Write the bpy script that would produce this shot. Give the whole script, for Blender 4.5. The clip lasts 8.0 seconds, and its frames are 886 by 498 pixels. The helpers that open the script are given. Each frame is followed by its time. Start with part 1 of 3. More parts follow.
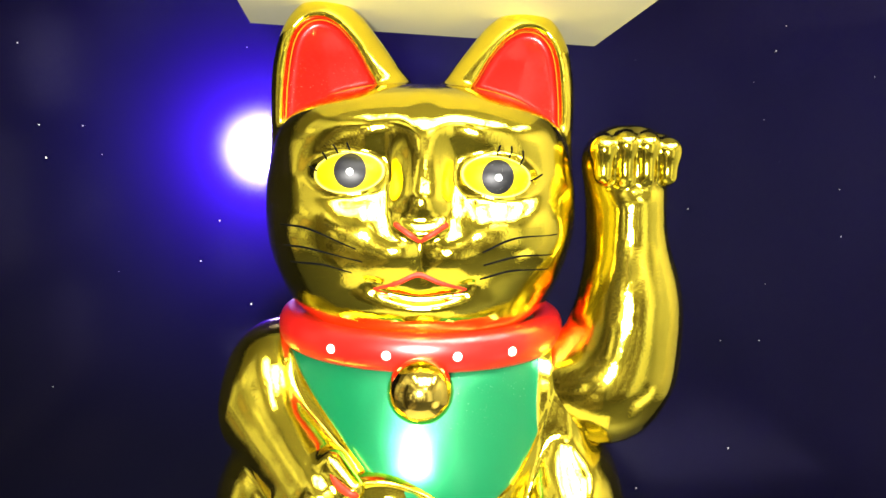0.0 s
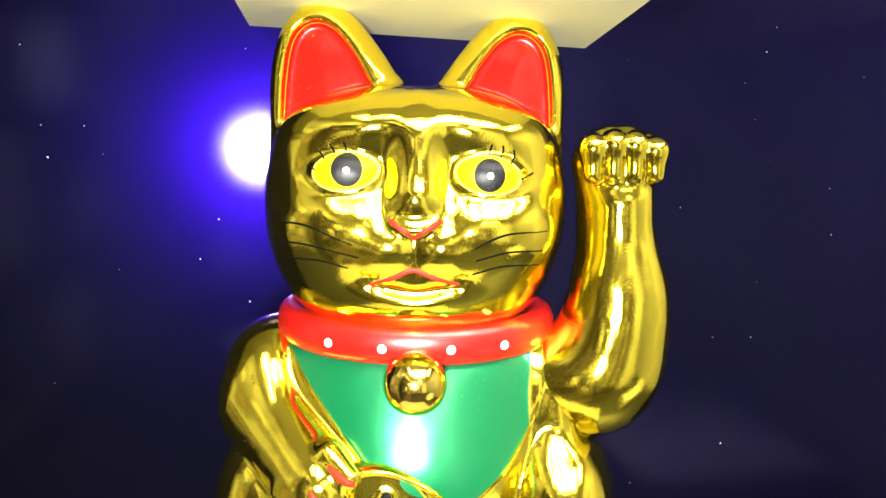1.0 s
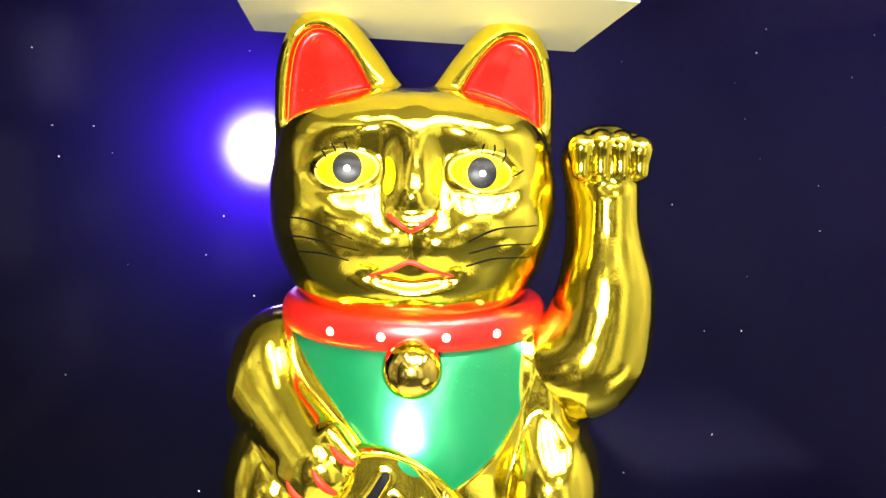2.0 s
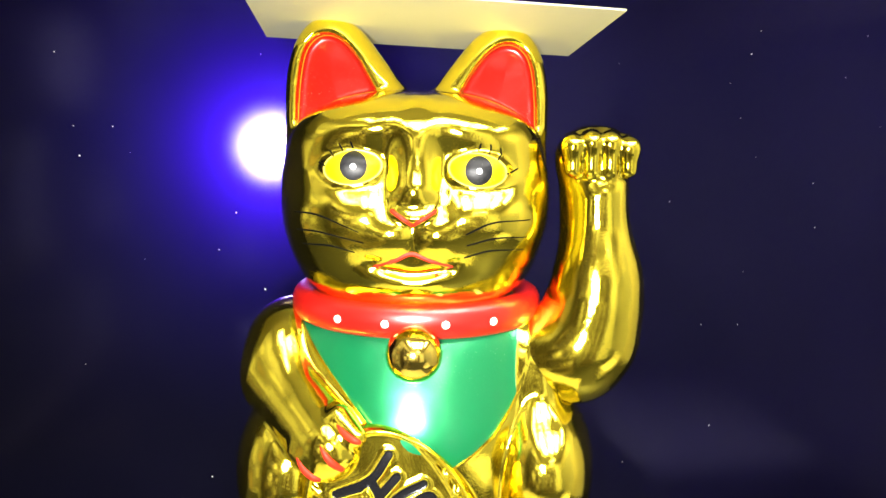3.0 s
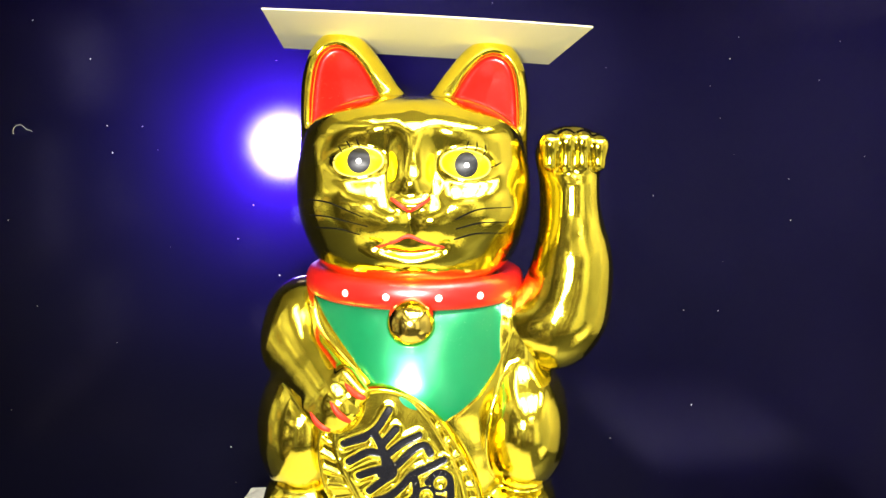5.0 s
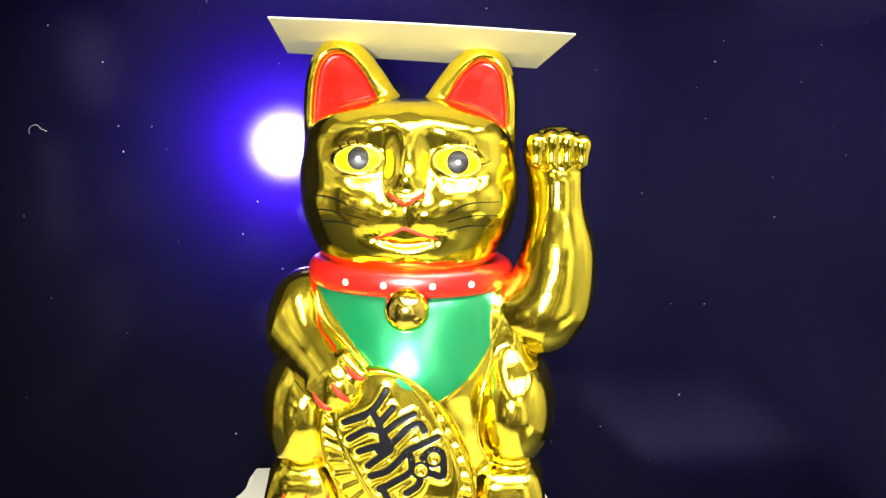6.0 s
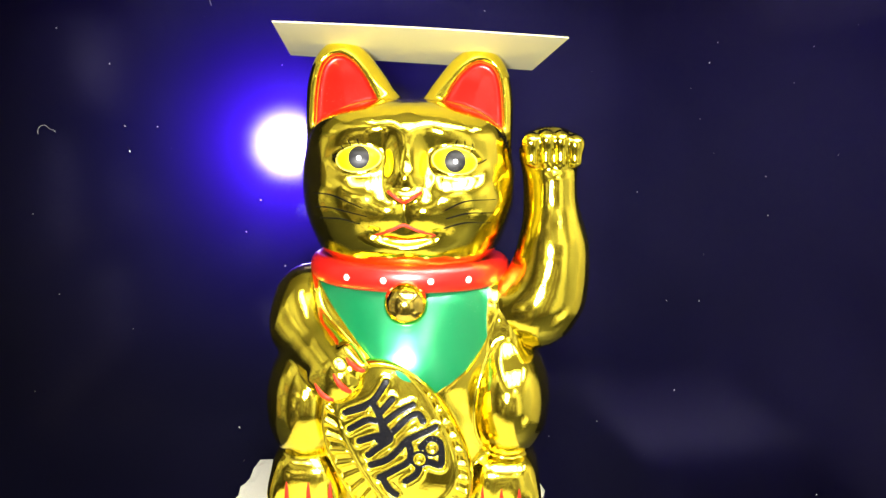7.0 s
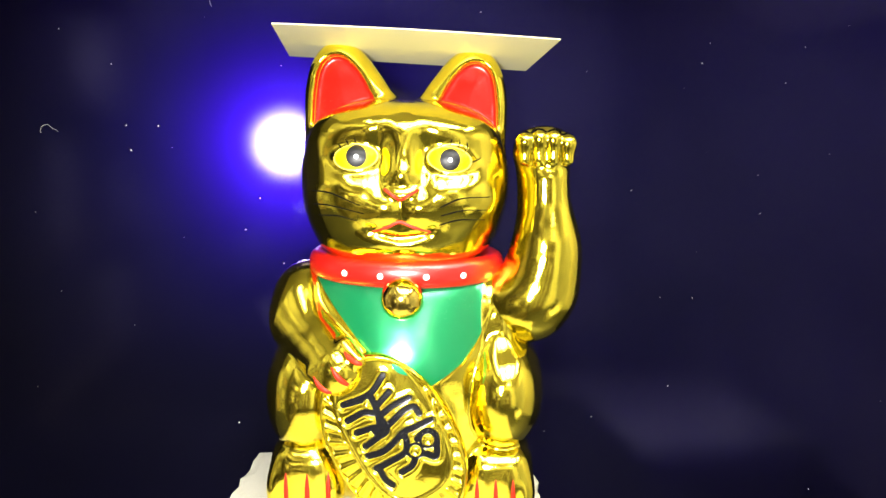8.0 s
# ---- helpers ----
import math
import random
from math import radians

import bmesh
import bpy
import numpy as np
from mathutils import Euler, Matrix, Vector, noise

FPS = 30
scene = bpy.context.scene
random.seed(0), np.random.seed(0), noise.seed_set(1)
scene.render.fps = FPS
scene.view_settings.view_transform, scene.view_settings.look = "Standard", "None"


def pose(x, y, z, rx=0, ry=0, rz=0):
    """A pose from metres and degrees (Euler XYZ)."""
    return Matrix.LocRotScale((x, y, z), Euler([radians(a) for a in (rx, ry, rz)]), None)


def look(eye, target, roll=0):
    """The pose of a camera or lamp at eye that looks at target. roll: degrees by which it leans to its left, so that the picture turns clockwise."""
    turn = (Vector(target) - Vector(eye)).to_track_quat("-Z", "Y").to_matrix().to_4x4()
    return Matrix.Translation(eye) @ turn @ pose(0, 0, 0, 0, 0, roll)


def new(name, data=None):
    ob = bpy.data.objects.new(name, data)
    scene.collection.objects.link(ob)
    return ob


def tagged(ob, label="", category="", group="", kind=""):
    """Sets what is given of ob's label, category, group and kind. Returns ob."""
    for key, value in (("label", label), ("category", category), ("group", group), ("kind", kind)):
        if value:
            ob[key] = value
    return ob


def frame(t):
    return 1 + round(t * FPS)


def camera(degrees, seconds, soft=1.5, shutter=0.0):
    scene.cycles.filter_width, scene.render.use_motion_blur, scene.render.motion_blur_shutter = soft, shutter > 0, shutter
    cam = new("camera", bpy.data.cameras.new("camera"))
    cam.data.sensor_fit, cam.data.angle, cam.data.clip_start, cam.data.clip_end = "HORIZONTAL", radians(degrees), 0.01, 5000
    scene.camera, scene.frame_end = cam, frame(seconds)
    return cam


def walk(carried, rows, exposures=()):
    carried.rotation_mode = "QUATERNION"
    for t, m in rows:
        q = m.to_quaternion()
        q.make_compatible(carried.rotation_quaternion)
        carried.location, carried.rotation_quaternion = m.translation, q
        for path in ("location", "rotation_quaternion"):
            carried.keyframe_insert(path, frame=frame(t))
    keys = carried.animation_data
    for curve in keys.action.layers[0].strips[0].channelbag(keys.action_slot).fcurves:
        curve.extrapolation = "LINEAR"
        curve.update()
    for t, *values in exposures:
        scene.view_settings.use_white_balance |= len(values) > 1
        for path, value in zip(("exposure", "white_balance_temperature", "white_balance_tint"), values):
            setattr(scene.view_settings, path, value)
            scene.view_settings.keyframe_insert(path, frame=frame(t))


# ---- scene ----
cam = camera(65.1, 8.0)
METRES, EYE, TILT, LEAN, TURN = 0.2, 0.3, -8.5, -1.3, -12.0
ROWS = [
    (0.0, 0.0, 0.0, 0.0, -0.0, 0.0, 0.0),
    (0.5, 0.0046, -0.0246, -0.004, -0.05, -0.02, 0.02),
    (1.0, 0.011, -0.0551, -0.0092, -0.16, -0.01, 0.06),
    (1.5, 0.0174, -0.1035, -0.0164, -0.2, -0.05, 0.1),
    (3.0, 0.0526, -0.3018, -0.0407, 0.62, -0.24, 0.09),
    (3.5, 0.0634, -0.3721, -0.0523, 0.9, -0.26, 0.03),
    (4.0, 0.0766, -0.4517, -0.0659, 1.15, -0.27, 0.04),
    (4.5, 0.0933, -0.5379, -0.0786, 1.31, -0.3, 0.02),
    (6.0, 0.1405, -0.8161, -0.1234, 1.36, -0.34, -0.01),
    (6.5, 0.1499, -0.8668, -0.1319, 1.43, -0.34, -0.03),
    (7.0, 0.1556, -0.9063, -0.1378, 1.46, -0.34, -0.03),
    (7.5, 0.165, -0.9468, -0.1452, 1.45, -0.35, -0.03),
    (8.0, 0.1706, -0.9734, -0.1498, 1.35, -0.38, -0.02),
]
walk(cam, [(t, pose(0, 0, EYE, TILT, LEAN, TURN) @ pose(METRES * x, METRES * y, METRES * z, 90 + pitch, roll, yaw)) for t, x, y, z, yaw, pitch, roll in ROWS])

# ---- light ----
world = bpy.data.worlds.new("world")
scene.world = world
world.use_nodes = True
world.node_tree.nodes["Background"].inputs[0].default_value = (0.5, 0.55, 0.7, 1)
world.node_tree.nodes["Background"].inputs[1].default_value = 0.02
scene.view_settings.exposure = 0.0

torch = bpy.data.lights.new("torch", "SPOT")
torch.energy = 86.0
torch.color = (1.0, 0.98, 0.93)
torch.shadow_soft_size = 0.052
torch.spot_size, torch.spot_blend = radians(68), 0.9
torch_ob = new("torch", torch)
torch_ob.matrix_world = look((-0.069, -0.215, 0.283), (0.11, 0.69, 0.20))


# ---- materials ----
def material(name, colour, rough=0.5, metal=0.0, grain=0.0, grain_scale=60.0, spots=0.0, bump=0.0, coat=0.0):
    """A surface with fine grain and larger blotches in colour, gloss and relief."""
    m = bpy.data.materials.new(name)
    m.use_nodes = True
    n, l = m.node_tree.nodes, m.node_tree.links
    b = n["Principled BSDF"]
    b.inputs["Roughness"].default_value, b.inputs["Metallic"].default_value = rough, metal
    b.inputs["Coat Weight"].default_value = coat
    b.inputs["Base Color"].default_value = (*colour, 1)
    if grain or spots or bump:
        tc = n.new("ShaderNodeTexCoord")
        fine, wide = n.new("ShaderNodeTexNoise"), n.new("ShaderNodeTexNoise")
        fine.inputs["Scale"].default_value, wide.inputs["Scale"].default_value = grain_scale, grain_scale / 14
        fine.inputs["Detail"].default_value = 6
        l.new(tc.outputs["Object"], fine.inputs["Vector"])
        l.new(tc.outputs["Object"], wide.inputs["Vector"])
        mul = n.new("ShaderNodeMath")
        mul.operation = "MULTIPLY_ADD"
        mul.inputs[1].default_value, mul.inputs[2].default_value = 2 * grain, 1 - grain
        l.new(fine.outputs["Fac"], mul.inputs[0])
        mul2 = n.new("ShaderNodeMath")
        mul2.operation = "MULTIPLY_ADD"
        mul2.inputs[1].default_value, mul2.inputs[2].default_value = 2 * spots, 1 - spots
        l.new(wide.outputs["Fac"], mul2.inputs[0])
        both = n.new("ShaderNodeMath")
        both.operation = "MULTIPLY"
        l.new(mul.outputs[0], both.inputs[0])
        l.new(mul2.outputs[0], both.inputs[1])
        tint = n.new("ShaderNodeVectorMath")
        tint.operation = "SCALE"
        tint.inputs[0].default_value = colour
        l.new(both.outputs[0], tint.inputs["Scale"])
        l.new(tint.outputs[0], b.inputs["Base Color"])
        gl = n.new("ShaderNodeMath")
        gl.operation = "MULTIPLY"
        gl.inputs[1].default_value = rough
        l.new(both.outputs[0], gl.inputs[0])
        l.new(gl.outputs[0], b.inputs["Roughness"])
        if bump:
            bp = n.new("ShaderNodeBump")
            bp.inputs["Strength"].default_value, bp.inputs["Distance"].default_value = 1.0, bump
            l.new(fine.outputs["Fac"], bp.inputs["Height"])
            l.new(bp.outputs[0], b.inputs["Normal"])
    return m


def glow(name, colour, strength):
    m = bpy.data.materials.new(name)
    m.use_nodes = True
    b = m.node_tree.nodes["Principled BSDF"]
    b.inputs["Base Color"].default_value = (0.8, 0.8, 0.8, 1)
    b.inputs["Emission Color"].default_value = (*colour, 1)
    b.inputs["Emission Strength"].default_value = strength
    return m


GOLD_COLOUR = (0.97, 0.80, 0.07)


def gold_paint():
    """Gold plating with the sprayed and brushed paint on it; each painted field is bounded by a distance stored on the mesh."""
    m = bpy.data.materials.new("gold_plating")
    m.use_nodes = True
    n, l = m.node_tree.nodes, m.node_tree.links
    b = n["Principled BSDF"]
    tc = n.new("ShaderNodeTexCoord")
    speck = n.new("ShaderNodeTexNoise")
    speck.inputs["Scale"].default_value, speck.inputs["Detail"].default_value = 700, 4
    l.new(tc.outputs["Object"], speck.inputs["Vector"])
    wide = n.new("ShaderNodeTexNoise")
    wide.inputs["Scale"].default_value, wide.inputs["Detail"].default_value = 22, 3
    l.new(tc.outputs["Object"], wide.inputs["Vector"])

    def value(v):
        x = n.new("ShaderNodeValue")
        x.outputs[0].default_value = v
        return x.outputs[0]

    def rgb(c):
        x = n.new("ShaderNodeRGB")
        x.outputs[0].default_value = (*c, 1)
        return x.outputs[0]

    gr = n.new("ShaderNodeMapRange")
    gr.inputs["From Min"].default_value, gr.inputs["From Max"].default_value = 0.35, 0.75
    gr.inputs["To Min"].default_value, gr.inputs["To Max"].default_value = 0.045, 0.11
    l.new(wide.outputs["Fac"], gr.inputs["Value"])
    colour, metal, rough, coat = rgb(GOLD_COLOUR), value(0.997), gr.outputs[0], value(0.0)
    layers = (
        ("bib", (0.005, 0.165, 0.055), 0.65, 0.28, 1.0),
        ("ear_paint", (0.17, 0.004, 0.002), 0.0, 0.22, 0.0),
        ("eye_rim", (0.85, 0.62, 0.12), 0.4, 0.2, 0.0),
        ("iris", (0.62, 0.46, 0.0), 0.0, 0.42, 0.0),
        ("pupil", (0.003, 0.003, 0.0035), 0.0, 0.42, 0.0),
        ("catchlight", (0.8, 0.8, 0.78), 0.0, 0.3, 0.0),
        ("coin_dark", (0.003, 0.003, 0.004), 0.0, 0.22, 0.0),
    )
    for field, c, me, ro, co in layers:
        at = n.new("ShaderNodeAttribute")
        at.attribute_name = field
        edge = n.new("ShaderNodeMapRange")
        edge.inputs["From Min"].default_value, edge.inputs["From Max"].default_value = 0.25, -0.25
        l.new(at.outputs["Fac"], edge.inputs["Value"])
        mix = n.new("ShaderNodeMix")
        mix.data_type = "RGBA"
        l.new(edge.outputs[0], mix.inputs["Factor"])
        l.new(colour, mix.inputs[6])
        l.new(rgb(c), mix.inputs[7])
        colour = mix.outputs[2]
        new_values = []
        for before, after in ((metal, me), (rough, ro), (coat, co)):
            mx = n.new("ShaderNodeMix")
            l.new(edge.outputs[0], mx.inputs["Factor"])
            l.new(before, mx.inputs[2])
            l.new(value(after), mx.inputs[3])
            new_values.append(mx.outputs[0])
        metal, rough, coat = new_values
    # tiny dust specks that lie in drifts
    fleck, drift = n.new("ShaderNodeTexNoise"), n.new("ShaderNodeTexNoise")
    fleck.inputs["Scale"].default_value, fleck.inputs["Detail"].default_value = 1300, 0
    drift.inputs["Scale"].default_value, drift.inputs["Detail"].default_value = 18, 2
    amount = []
    for tex, lo, hi in ((fleck, 0.77, 0.83), (drift, 0.52, 0.78)):
        l.new(tc.outputs["Object"], tex.inputs["Vector"])
        mr = n.new("ShaderNodeMapRange")
        mr.inputs["From Min"].default_value, mr.inputs["From Max"].default_value = lo, hi
        l.new(tex.outputs["Fac"], mr.inputs["Value"])
        amount.append(mr.outputs[0])
    fac = n.new("ShaderNodeMath")
    fac.operation = "MULTIPLY"
    l.new(amount[0], fac.inputs[0])
    l.new(amount[1], fac.inputs[1])
    thin = n.new("ShaderNodeMath")
    thin.operation = "MULTIPLY"
    thin.inputs[1].default_value = 0.4
    l.new(fac.outputs[0], thin.inputs[0])
    fac = thin
    cm = n.new("ShaderNodeMix")
    cm.data_type = "RGBA"
    l.new(fac.outputs[0], cm.inputs["Factor"])
    l.new(colour, cm.inputs[6])
    l.new(rgb((0.55, 0.52, 0.42)), cm.inputs[7])
    colour = cm.outputs[2]
    mm = n.new("ShaderNodeMix")
    l.new(fac.outputs[0], mm.inputs["Factor"])
    l.new(metal, mm.inputs[2])
    l.new(value(0.2), mm.inputs[3])
    metal = mm.outputs[0]
    l.new(colour, b.inputs["Base Color"])
    l.new(metal, b.inputs["Metallic"])
    l.new(rough, b.inputs["Roughness"])
    l.new(coat, b.inputs["Coat Weight"])
    b.inputs["Coat Roughness"].default_value = 0.2
    b.inputs["Specular IOR Level"].default_value = 0.2
    bp = n.new("ShaderNodeBump")
    bp.inputs["Strength"].default_value, bp.inputs["Distance"].default_value = 1.0, 0.00008
    l.new(speck.outputs["Fac"], bp.inputs["Height"])
    # the moulded shell is gently uneven
    swell, bp2 = n.new("ShaderNodeTexNoise"), n.new("ShaderNodeBump")
    swell.inputs["Scale"].default_value, swell.inputs["Detail"].default_value = 38, 1
    l.new(tc.outputs["Object"], swell.inputs["Vector"])
    bp2.inputs["Strength"].default_value, bp2.inputs["Distance"].default_value = 1.0, 0.0011
    l.new(swell.outputs["Fac"], bp2.inputs["Height"])
    l.new(bp.outputs[0], bp2.inputs["Normal"])
    l.new(bp2.outputs[0], b.inputs["Normal"])
    return m


def navy_gloss():
    """Lacquered dark board: a blue sheen and a thin clear mirror film over near-black navy, with smears in the film."""
    m = material("navy_lacquer", (0.0021, 0.0022, 0.0026), 0.6, 0.0, 0.10, 40.0, 0.25)
    n, l = m.node_tree.nodes, m.node_tree.links
    b = n["Principled BSDF"]
    b.inputs["Specular IOR Level"].default_value = 0.0
    tc, smear = n.new("ShaderNodeTexCoord"), n.new("ShaderNodeTexNoise")
    smear.inputs["Scale"].default_value, smear.inputs["Detail"].default_value = 5.0, 3.0
    l.new(tc.outputs["Object"], smear.inputs["Vector"])
    under = b.outputs[0]
    for lobe, colour, rough, low, high in (("GGX", (0.05, 0.004, 1.0), 0.285, 0.036, 0.043), ("BECKMANN", (0.50, 0.48, 1.0), 0.13, 0.014, 0.026)):
        film, mix, share = n.new("ShaderNodeBsdfGlossy"), n.new("ShaderNodeMixShader"), n.new("ShaderNodeMapRange")
        film.distribution = lobe
        film.inputs["Color"].default_value = (*colour, 1)
        film.inputs["Roughness"].default_value = rough
        share.inputs["From Min"].default_value, share.inputs["From Max"].default_value = 0.35, 0.65
        share.inputs["To Min"].default_value, share.inputs["To Max"].default_value = low, high
        l.new(smear.outputs["Fac"], share.inputs["Value"])
        l.new(share.outputs[0], mix.inputs[0])
        l.new(under, mix.inputs[1])
        l.new(film.outputs[0], mix.inputs[2])
        under = mix.outputs[0]
    l.new(under, n["Material Output"].inputs["Surface"])
    return m


GOLD = gold_paint()
RED = material("red_enamel", (0.26, 0.005, 0.003), 0.3, 0.0, 0.06, 90, 0.1, 0.00002, 0.08)
CLAW_RED = material("red_brushed_paint", (0.30, 0.014, 0.005), 0.45, 0.0, 0.12, 200, 0.15)
CLAW_RED.node_tree.nodes["Principled BSDF"].inputs["Specular IOR Level"].default_value = 0.12
WHITE_DOT = material("white_dot_paint", (0.8, 0.78, 0.74), 0.4, 0.0, 0.05, 300)
BLACK_LINE = material("black_line_paint", (0.002, 0.002, 0.002), 0.65, 0.0, 0.1, 300)
BLACK_LINE.node_tree.nodes["Principled BSDF"].inputs["Specular IOR Level"].default_value = 0.02
BELL_GOLD = material("bell_gold", (0.92, 0.70, 0.12), 0.12, 1.0, 0.04, 200, 0.06)
NAVY = navy_gloss()
CARD = material("cream_card", (0.27, 0.258, 0.172), 0.55, 0.0, 0.03, 300, 0.05, 0.00003)
FOAM = material("white_foam", (0.28, 0.27, 0.225), 0.8, 0.0, 0.06, 500, 0.06, 0.0004)
COUNTER = material("dark_counter", (0.02, 0.02, 0.025), 0.4, 0.0, 0.2, 80, 0.2)
PLASTER = material("pale_plaster", (0.76, 0.74, 0.68), 0.8, 0.0, 0.05, 30, 0.1, 0.0005)
CLOTH_WALL = material("greige_cloth_wall", (0.38, 0.37, 0.33), 0.9, 0.0, 0.2, 40, 0.3)
GREY_WALL = material("grey_wall", (0.55, 0.53, 0.48), 0.85, 0.0, 0.1, 25, 0.2)
PANEL = material("beige_panel", (0.68, 0.65, 0.55), 0.7, 0.0, 0.08, 40, 0.12)
GREIGE = material("greige_plaster", (0.46, 0.43, 0.37), 0.85, 0.0, 0.08, 25, 0.2, 0.0005)
WOOD = material("dull_wood", (0.17, 0.14, 0.10), 0.5, 0.0, 0.2, 60, 0.25)
BOX_PALE = material("pale_cardboard", (0.66, 0.64, 0.58), 0.7, 0.0, 0.06, 60, 0.1)
BOX_DARK = material("dark_cardboard", (0.06, 0.05, 0.05), 0.7, 0.0, 0.1, 60, 0.1)
FLOOR = material("grey_floor", (0.025, 0.024, 0.023), 0.5, 0.0, 0.15, 20, 0.2)
DUST = material("pale_dust", (0.75, 0.74, 0.72), 0.9, 0.0, 0.1, 400)
BLACK_BOARD = material("dark_stained_board", (0.07, 0.06, 0.05), 0.55, 0.0, 0.15, 60, 0.2)
GREY_BOARD = material("grey_painted_board", (0.30, 0.295, 0.28), 0.6, 0.0, 0.12, 12, 0.4)
PRINT_PALE = material("pale_print_paper", (0.56, 0.54, 0.47), 0.7, 0.0, 0.12, 14, 0.3)
PRINT_TAN = material("tan_print_paper", (0.40, 0.31, 0.18), 0.7, 0.0, 0.2, 14, 0.35)
DOOR_WHITE = material("white_door_paint", (0.78, 0.77, 0.72), 0.45, 0.0, 0.04, 40, 0.06)
LAMP_WHITE = glow("lamp_diffuser", (1.0, 0.97, 0.88), 47.0)
LAMP_FRAME = material("white_lamp_frame", (0.75, 0.75, 0.74), 0.4, 0.0, 0.03, 60)


# ---- builders ----
def mesh_object(name, bm, mat, parent=None, label="", smooth=False):
    me = bpy.data.meshes.new(name)
    bm.to_mesh(me)
    bm.free()
    me.materials.append(mat)
    if smooth:
        for p in me.polygons:
            p.use_smooth = True
    ob = new(name, me)
    ob.parent = parent
    if label:
        tagged(ob, label)
    return ob


def box_bm(x0, x1, y0, y1, z0, z1, bevel=0.0):
    bm = bmesh.new()
    bmesh.ops.create_cube(bm, size=1)
    for v in bm.verts:
        v.co = ((x0 + x1) / 2 + v.co.x * (x1 - x0), (y0 + y1) / 2 + v.co.y * (y1 - y0), (z0 + z1) / 2 + v.co.z * (z1 - z0))
    if bevel:
        bmesh.ops.bevel(bm, geom=bm.edges[:], offset=bevel, segments=2, affect="EDGES")
    return bm


# ---- the room ----
WALL_Y, TABLE_Z = 0.69, -0.275
tagged(mesh_object("wall_back", box_bm(-1.0, 1.9, WALL_Y, WALL_Y + 0.02, -0.9, 1.6), NAVY), "glossy dark navy lacquered board behind the lucky cat", "wall", kind="structure")
tagged(mesh_object("wall_left", box_bm(-1.12, -1.0, -2.6, WALL_Y + 0.02, -0.9, 1.72), CLOTH_WALL), "greige cloth-covered side wall of the room", "wall", kind="structure")
tagged(mesh_object("wall_right", box_bm(1.9, 2.0, -2.6, WALL_Y + 0.02, -0.9, 1.72), GREIGE), "greige plastered side wall lit by lamps", "wall", kind="structure")
tagged(mesh_object("wall_front", box_bm(-1.12, 2.0, -2.72, -2.6, -0.9, 1.72), GREY_WALL), "grey wall on the far side of the room", "wall", kind="structure")
tagged(mesh_object("floor", box_bm(-1.12, 2.0, -2.72, WALL_Y + 0.02, -1.0, -0.9), FLOOR), "dull grey floor of the dim room", "floor", kind="structure")
tagged(mesh_object("ceiling", box_bm(-1.0, 1.9, -2.6, WALL_Y, 1.6, 1.72), PLASTER), "pale plastered ceiling with flat lamps", "ceiling", kind="structure")
# Added out of view: shades the navy board from the lamps, reflects pale from above.
tagged(mesh_object("added_panel", box_bm(-1.0, 1.9, 0.42, WALL_Y, 0.62, 0.64), PANEL), "plain beige panel out of view, added to shade the navy board", "panel", kind="structure")
counter = new("counter")
tagged(counter, "dark narrow counter that carries the foam block", "counter")
mesh_object("worktop", box_bm(-0.9, 0.6, 0.12, WALL_Y - 0.004, TABLE_Z - 0.03, TABLE_Z, 0.003), COUNTER, counter)
mesh_object("front_panel", box_bm(-0.88, 0.58, 0.15, 0.17, -0.9, TABLE_Z - 0.03), COUNTER, counter)
mesh_object("back_panel", box_bm(-0.88, 0.58, 0.62, 0.64, -0.9, TABLE_Z - 0.03), COUNTER, counter)


def ceiling_light(x, y, w, d):
    lamp = new("ceiling_light")
    lamp.location = (x, y, 1.6)
    tagged(lamp, "flat white rectangular ceiling lamp out of view, switched on", "lamp", "ceiling lamps")
    bm = bmesh.new()
    for x0, x1, y0, y1 in ((-w / 2, w / 2, -d / 2, -d / 2 + 0.015), (-w / 2, w / 2, d / 2 - 0.015, d / 2), (-w / 2, -w / 2 + 0.015, -d / 2 + 0.015, d / 2 - 0.015), (w / 2 - 0.015, w / 2, -d / 2 + 0.015, d / 2 - 0.015)):
        piece = box_bm(x0, x1, y0, y1, -0.04, 0)
        me = bpy.data.meshes.new("rail")
        piece.to_mesh(me)
        piece.free()
        bm.from_mesh(me)
        bpy.data.meshes.remove(me)
    mesh_object("frame", bm, LAMP_FRAME, lamp)
    mesh_object("diffuser", box_bm(-w / 2 + 0.015, w / 2 - 0.015, -d / 2 + 0.015, d / 2 - 0.015, -0.03, -0.005), LAMP_WHITE, lamp, "glowing white diffuser")


for lamp_x in (-0.17, 0.3, 0.77):
    ceiling_light(lamp_x, -0.82, 0.34, 1.0)
ceiling_light(1.35, -0.45, 0.2, 0.9)
# Two added fill lamps: brighten the cat's left side and the far wall.
ceiling_light(-0.55, -0.35, 0.12, 0.9)
ceiling_light(0.45, -2.35, 0.6, 0.2)


def unseen_crate(x, y, w, d, h):
    crate = new("crate")
    crate.location = (x, y, -0.9)
    tagged(crate, "pale open crate out of view, added for its reflection in the board", "crate")
    mesh_object("bottom", box_bm(-w / 2, w / 2, -d / 2, d / 2, 0, 0.012, 0.002), PLASTER, crate)
    for y0, y1 in ((-d / 2, -d / 2 + 0.012), (d / 2 - 0.012, d / 2)):
        mesh_object("side", box_bm(-w / 2, w / 2, y0, y1, 0.012, h, 0.002), PLASTER, crate)
    for x0, x1 in ((-w / 2, -w / 2 + 0.012), (w / 2 - 0.012, w / 2)):
        mesh_object("end", box_bm(x0, x1, -d / 2 + 0.012, d / 2 - 0.012, 0.012, h, 0.002), PLASTER, crate)


